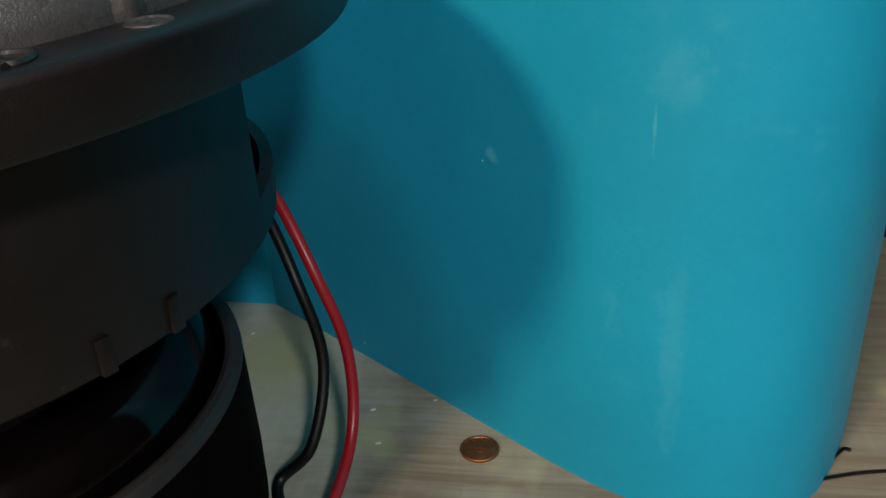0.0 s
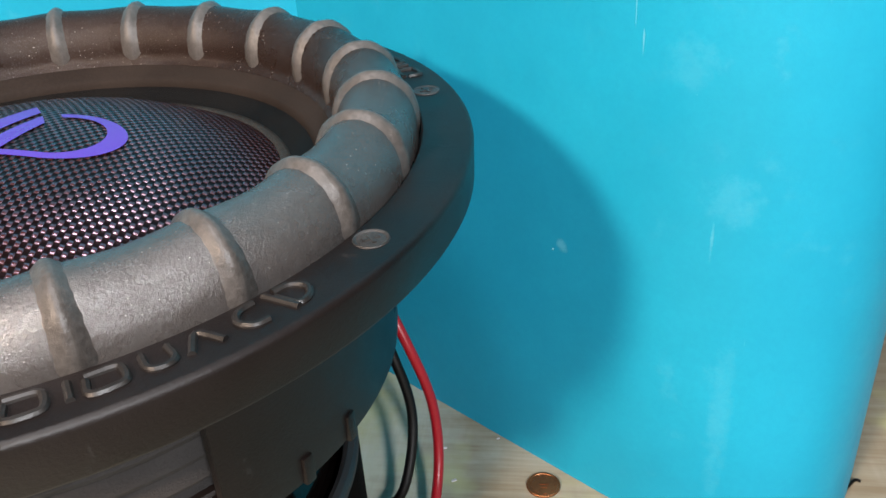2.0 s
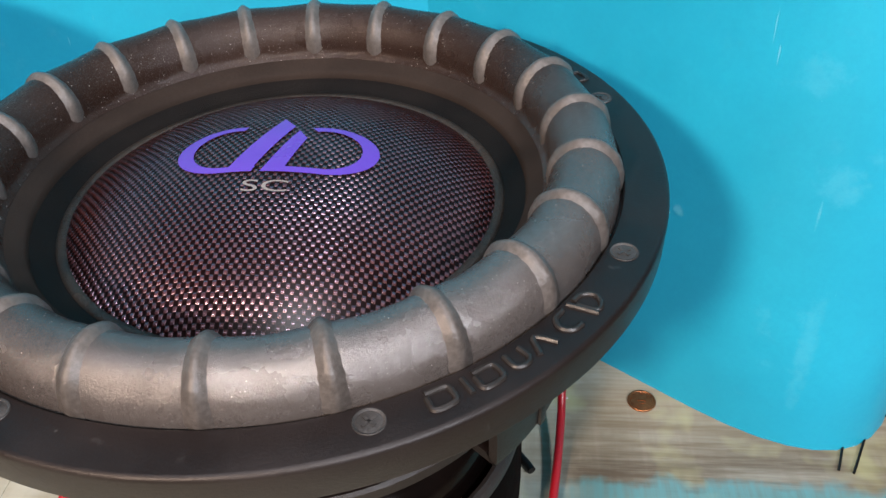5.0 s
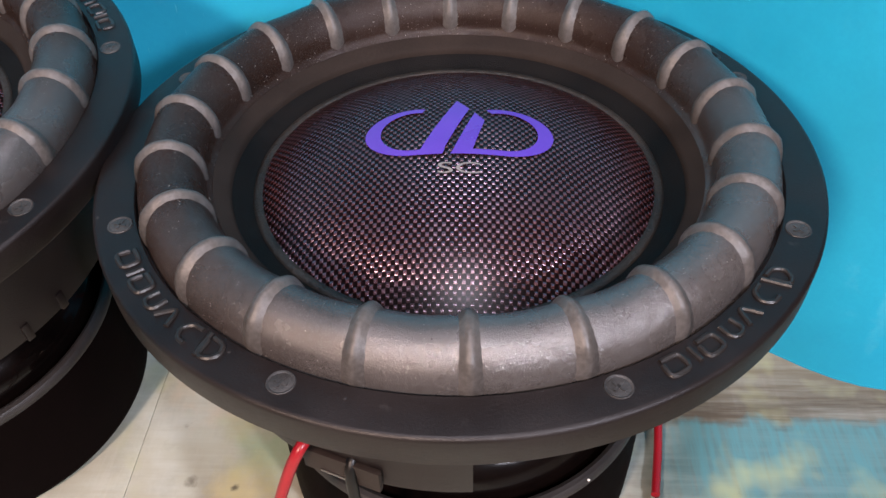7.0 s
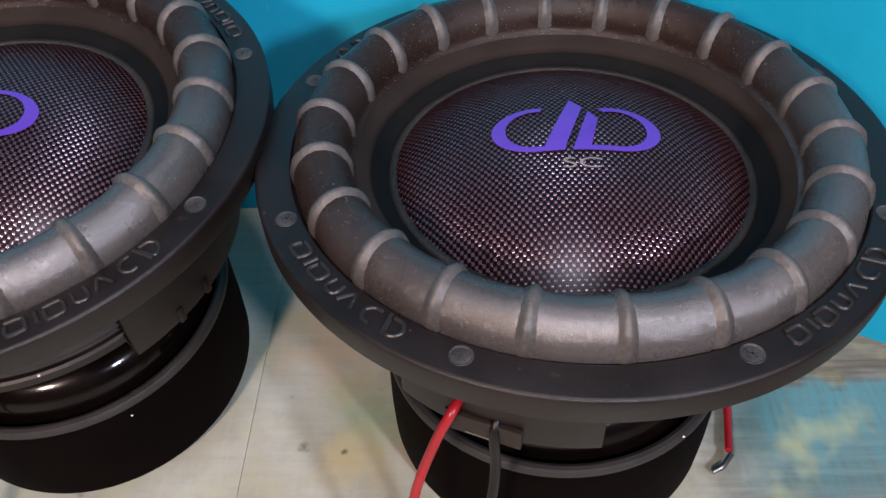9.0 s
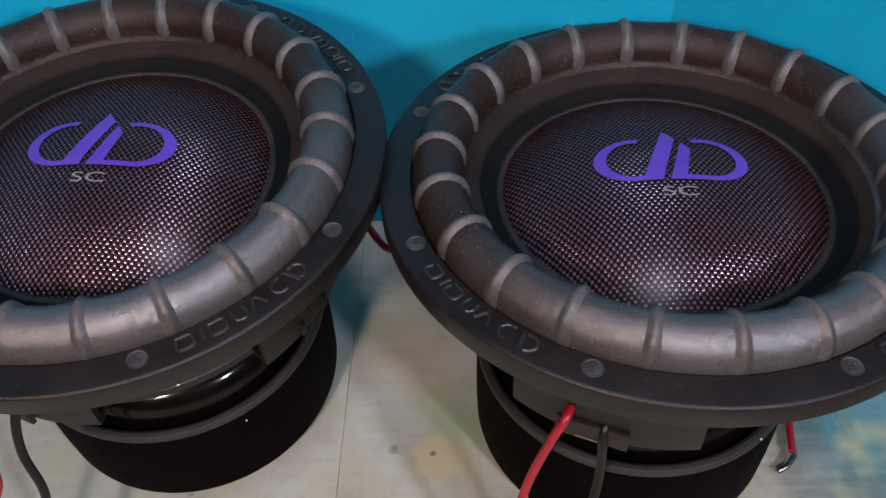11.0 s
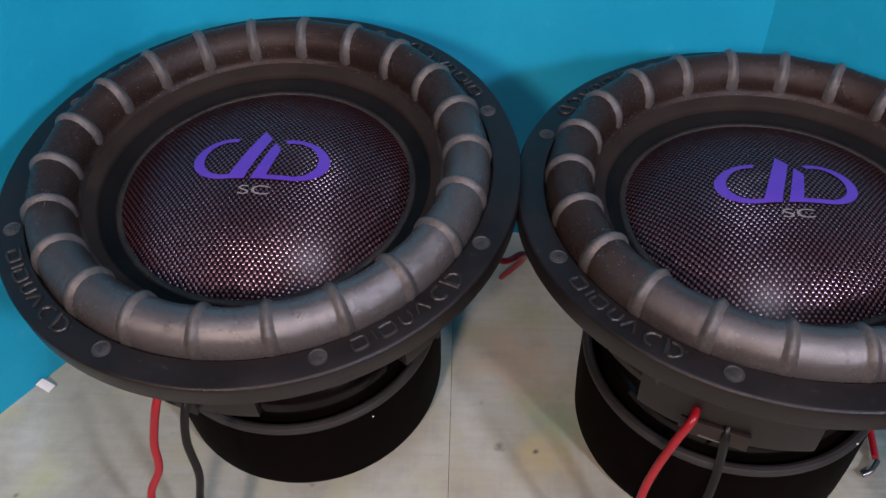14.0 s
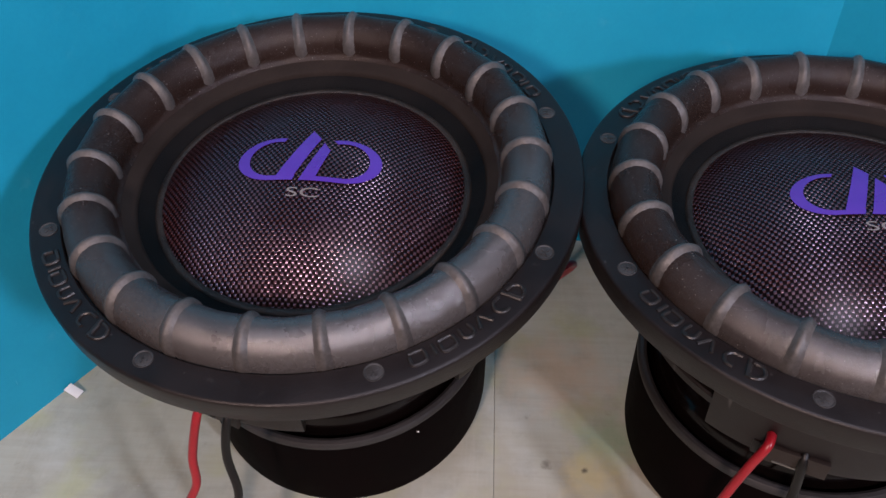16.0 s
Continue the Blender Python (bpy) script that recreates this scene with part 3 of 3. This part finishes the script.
R = 0.0026
wire(right, red_pvc, [(0.070, 0.104, 0.146), (0.095, 0.094, 0.126), (0.116, 0.078, 0.094), (0.128, 0.074, 0.055), (0.130, 0.054, 0.020), (0.124, 0.000, 0.006), (0.116, -0.042, 0.006)], R,
     "red_wire", "red insulated wire", [(0.117, -0.045, 0.006), (0.110, -0.053, 0.005), (0.103, -0.056, 0.003)])
wire(right, black_pvc, [(0.062, 0.108, 0.144), (0.088, 0.096, 0.120), (0.108, 0.078, 0.088), (0.117, 0.072, 0.052), (0.113, 0.054, 0.020), (0.098, 0.046, 0.004), (0.112, 0.020, 0.0035)], R, "black_wire", "black insulated wire")
wire(right, red_pvc, [(-0.058, -0.112, 0.160), (-0.063, -0.124, 0.161), (-0.070, -0.127, 0.145), (-0.079, -0.130, 0.116), (-0.084, -0.134, 0.092), (-0.088, -0.144, 0.050), (-0.085, -0.170, 0.006), (-0.060, -0.215, 0.004)], R, "red_wire", "red insulated wire")
wire(right, black_pvc, [(-0.040, -0.118, 0.156), (-0.043, -0.127, 0.150), (-0.042, -0.130, 0.120), (-0.045, -0.135, 0.092), (-0.056, -0.146, 0.045), (-0.062, -0.185, 0.005), (-0.040, -0.230, 0.004)], R, "black_wire", "black insulated wire")
wire(left, red_pvc, [(-0.366, -0.102, 0.165), (-0.371, -0.114, 0.158), (-0.379, -0.121, 0.125), (-0.381, -0.124, 0.100), (-0.391, -0.128, 0.074), (-0.386, -0.138, 0.045), (-0.372, -0.170, 0.006), (-0.34, -0.21, 0.004)], R, "red_wire", "red insulated wire")
wire(left, black_pvc, [(-0.352, -0.108, 0.160), (-0.356, -0.116, 0.150), (-0.359, -0.121, 0.125), (-0.357, -0.124, 0.094), (-0.361, -0.128, 0.061), (-0.350, -0.150, 0.020), (-0.335, -0.180, 0.004), (-0.31, -0.21, 0.004)], R, "black_wire", "black insulated wire")
wire(left, red_pvc, [(-0.240, 0.128, 0.148), (-0.205, 0.108, 0.128), (-0.170, 0.062, 0.108), (-0.148, 0.080, 0.095), (-0.145, 0.110, 0.060), (-0.16, 0.14, 0.01)], R, "red_wire", "red insulated wire")

for sub, angle, r, z, size in ((right, -51.4, 0.1055, 0.0830, 0.0009), (left, -52.0, 0.1053, 0.0700, 0.0009), (left, -66.0, 0.1130, 0.1465, 0.0010), (right, -14.0, 0.0935, 0.2095, 0.0009), (right, 18.0, 0.1225, 0.1500, 0.0010)):
    bm = bmesh.new()
    bmesh.ops.create_icosphere(bm, subdivisions=1, radius=size, matrix=Matrix.Translation(polar(r, angle, z)) @ Matrix.Diagonal((1, 0.8, 0.6, 1)))
    part("paint_speck", bm, white_paper, sub, "small white paint speck")

# ---- small things on the boards ----
coin = thing("coin", "worn copper coin lying on the painted board", "coin", place=(0.1834, 0.0812, 0))
part("disc", lathe([(0.0001, 0.0011), (0.0076, 0.0011), (0.0079, 0.0015), (0.0088, 0.0015), (0.0091, 0.0012), (0.0091, 0.0003), (0.0088, 0.0), (0.0001, 0.0)], 56), copper, coin)
bm = bmesh.new()
for i in range(9):
    a = 40 * i
    box(bm, (0.0016, 0.0007, 0.0004), Matrix.Translation(polar(0.0063, a, 0.0012)) @ pose(0, 0, 0, 0, 0, a + 90))
box(bm, (0.0050, 0.0016, 0.0004), pose(0, 0.0008, 0.0012))
box(bm, (0.0030, 0.0012, 0.0004), pose(0.0004, -0.0018, 0.0012))
part("relief", bm, copper, coin)

bm = box(bmesh.new(), (0.013, 0.0075, 0.0012), pose(-0.535, 0.013, 0.0040, 0, 14, -24), 0.0002)
tagged(mesh_object("paper_chip", bm, white_paper), "small white paper chip on the board beside the card", "paper chip")

cord = thing("thin_cord", "thin black twisted cord lying on the bare board", "cord")
part("strand", tube([(0.292, 0.030, 0.0012), (0.310, 0.070, 0.0012), (0.330, 0.083, 0.0012), (0.339, 0.087, 0.002), (0.346, 0.0945, 0.0012), (0.349, 0.094, 0.0012)], 0.0008, 8), black_pvc, cord)
part("strand", tube([(0.300, 0.028, 0.0012), (0.322, 0.066, 0.0012), (0.342, 0.077, 0.0012), (0.370, 0.083, 0.0012)], 0.0008, 8), black_pvc, cord)

rng = random.Random(7)
bm = bmesh.new()
for i in range(55):
    x, y = rng.uniform(-0.55, 0.34), rng.uniform(-0.2, 0.19)
    if min(math.hypot(x, y), math.hypot(x + 0.3207, y - 0.0085)) < 0.108 or math.hypot(x - 0.175, y - 0.088) < 0.012:
        continue
    s = rng.uniform(0.0004, 0.0010)
    box(bm, (s * rng.uniform(1, 2.2), s, s * 0.5), pose(x, y, s * 0.25, rng.uniform(-10, 10), rng.uniform(-10, 10), rng.uniform(0, 180)))
for x, y, s in ((0.127, 0.107, 0.0014), (0.135, 0.082, 0.0015), (0.157, 0.117, 0.0010), (0.041, 0.172, 0.0013)):
    box(bm, (s * 1.8, s * 0.8, s * 0.5), pose(x, y, s * 0.25, 0, 0, 30))
tagged(mesh_object("crumbs", bm, paper_edge, False), "tiny pale crumbs and flakes scattered on the boards", "crumbs", kind="stuff")
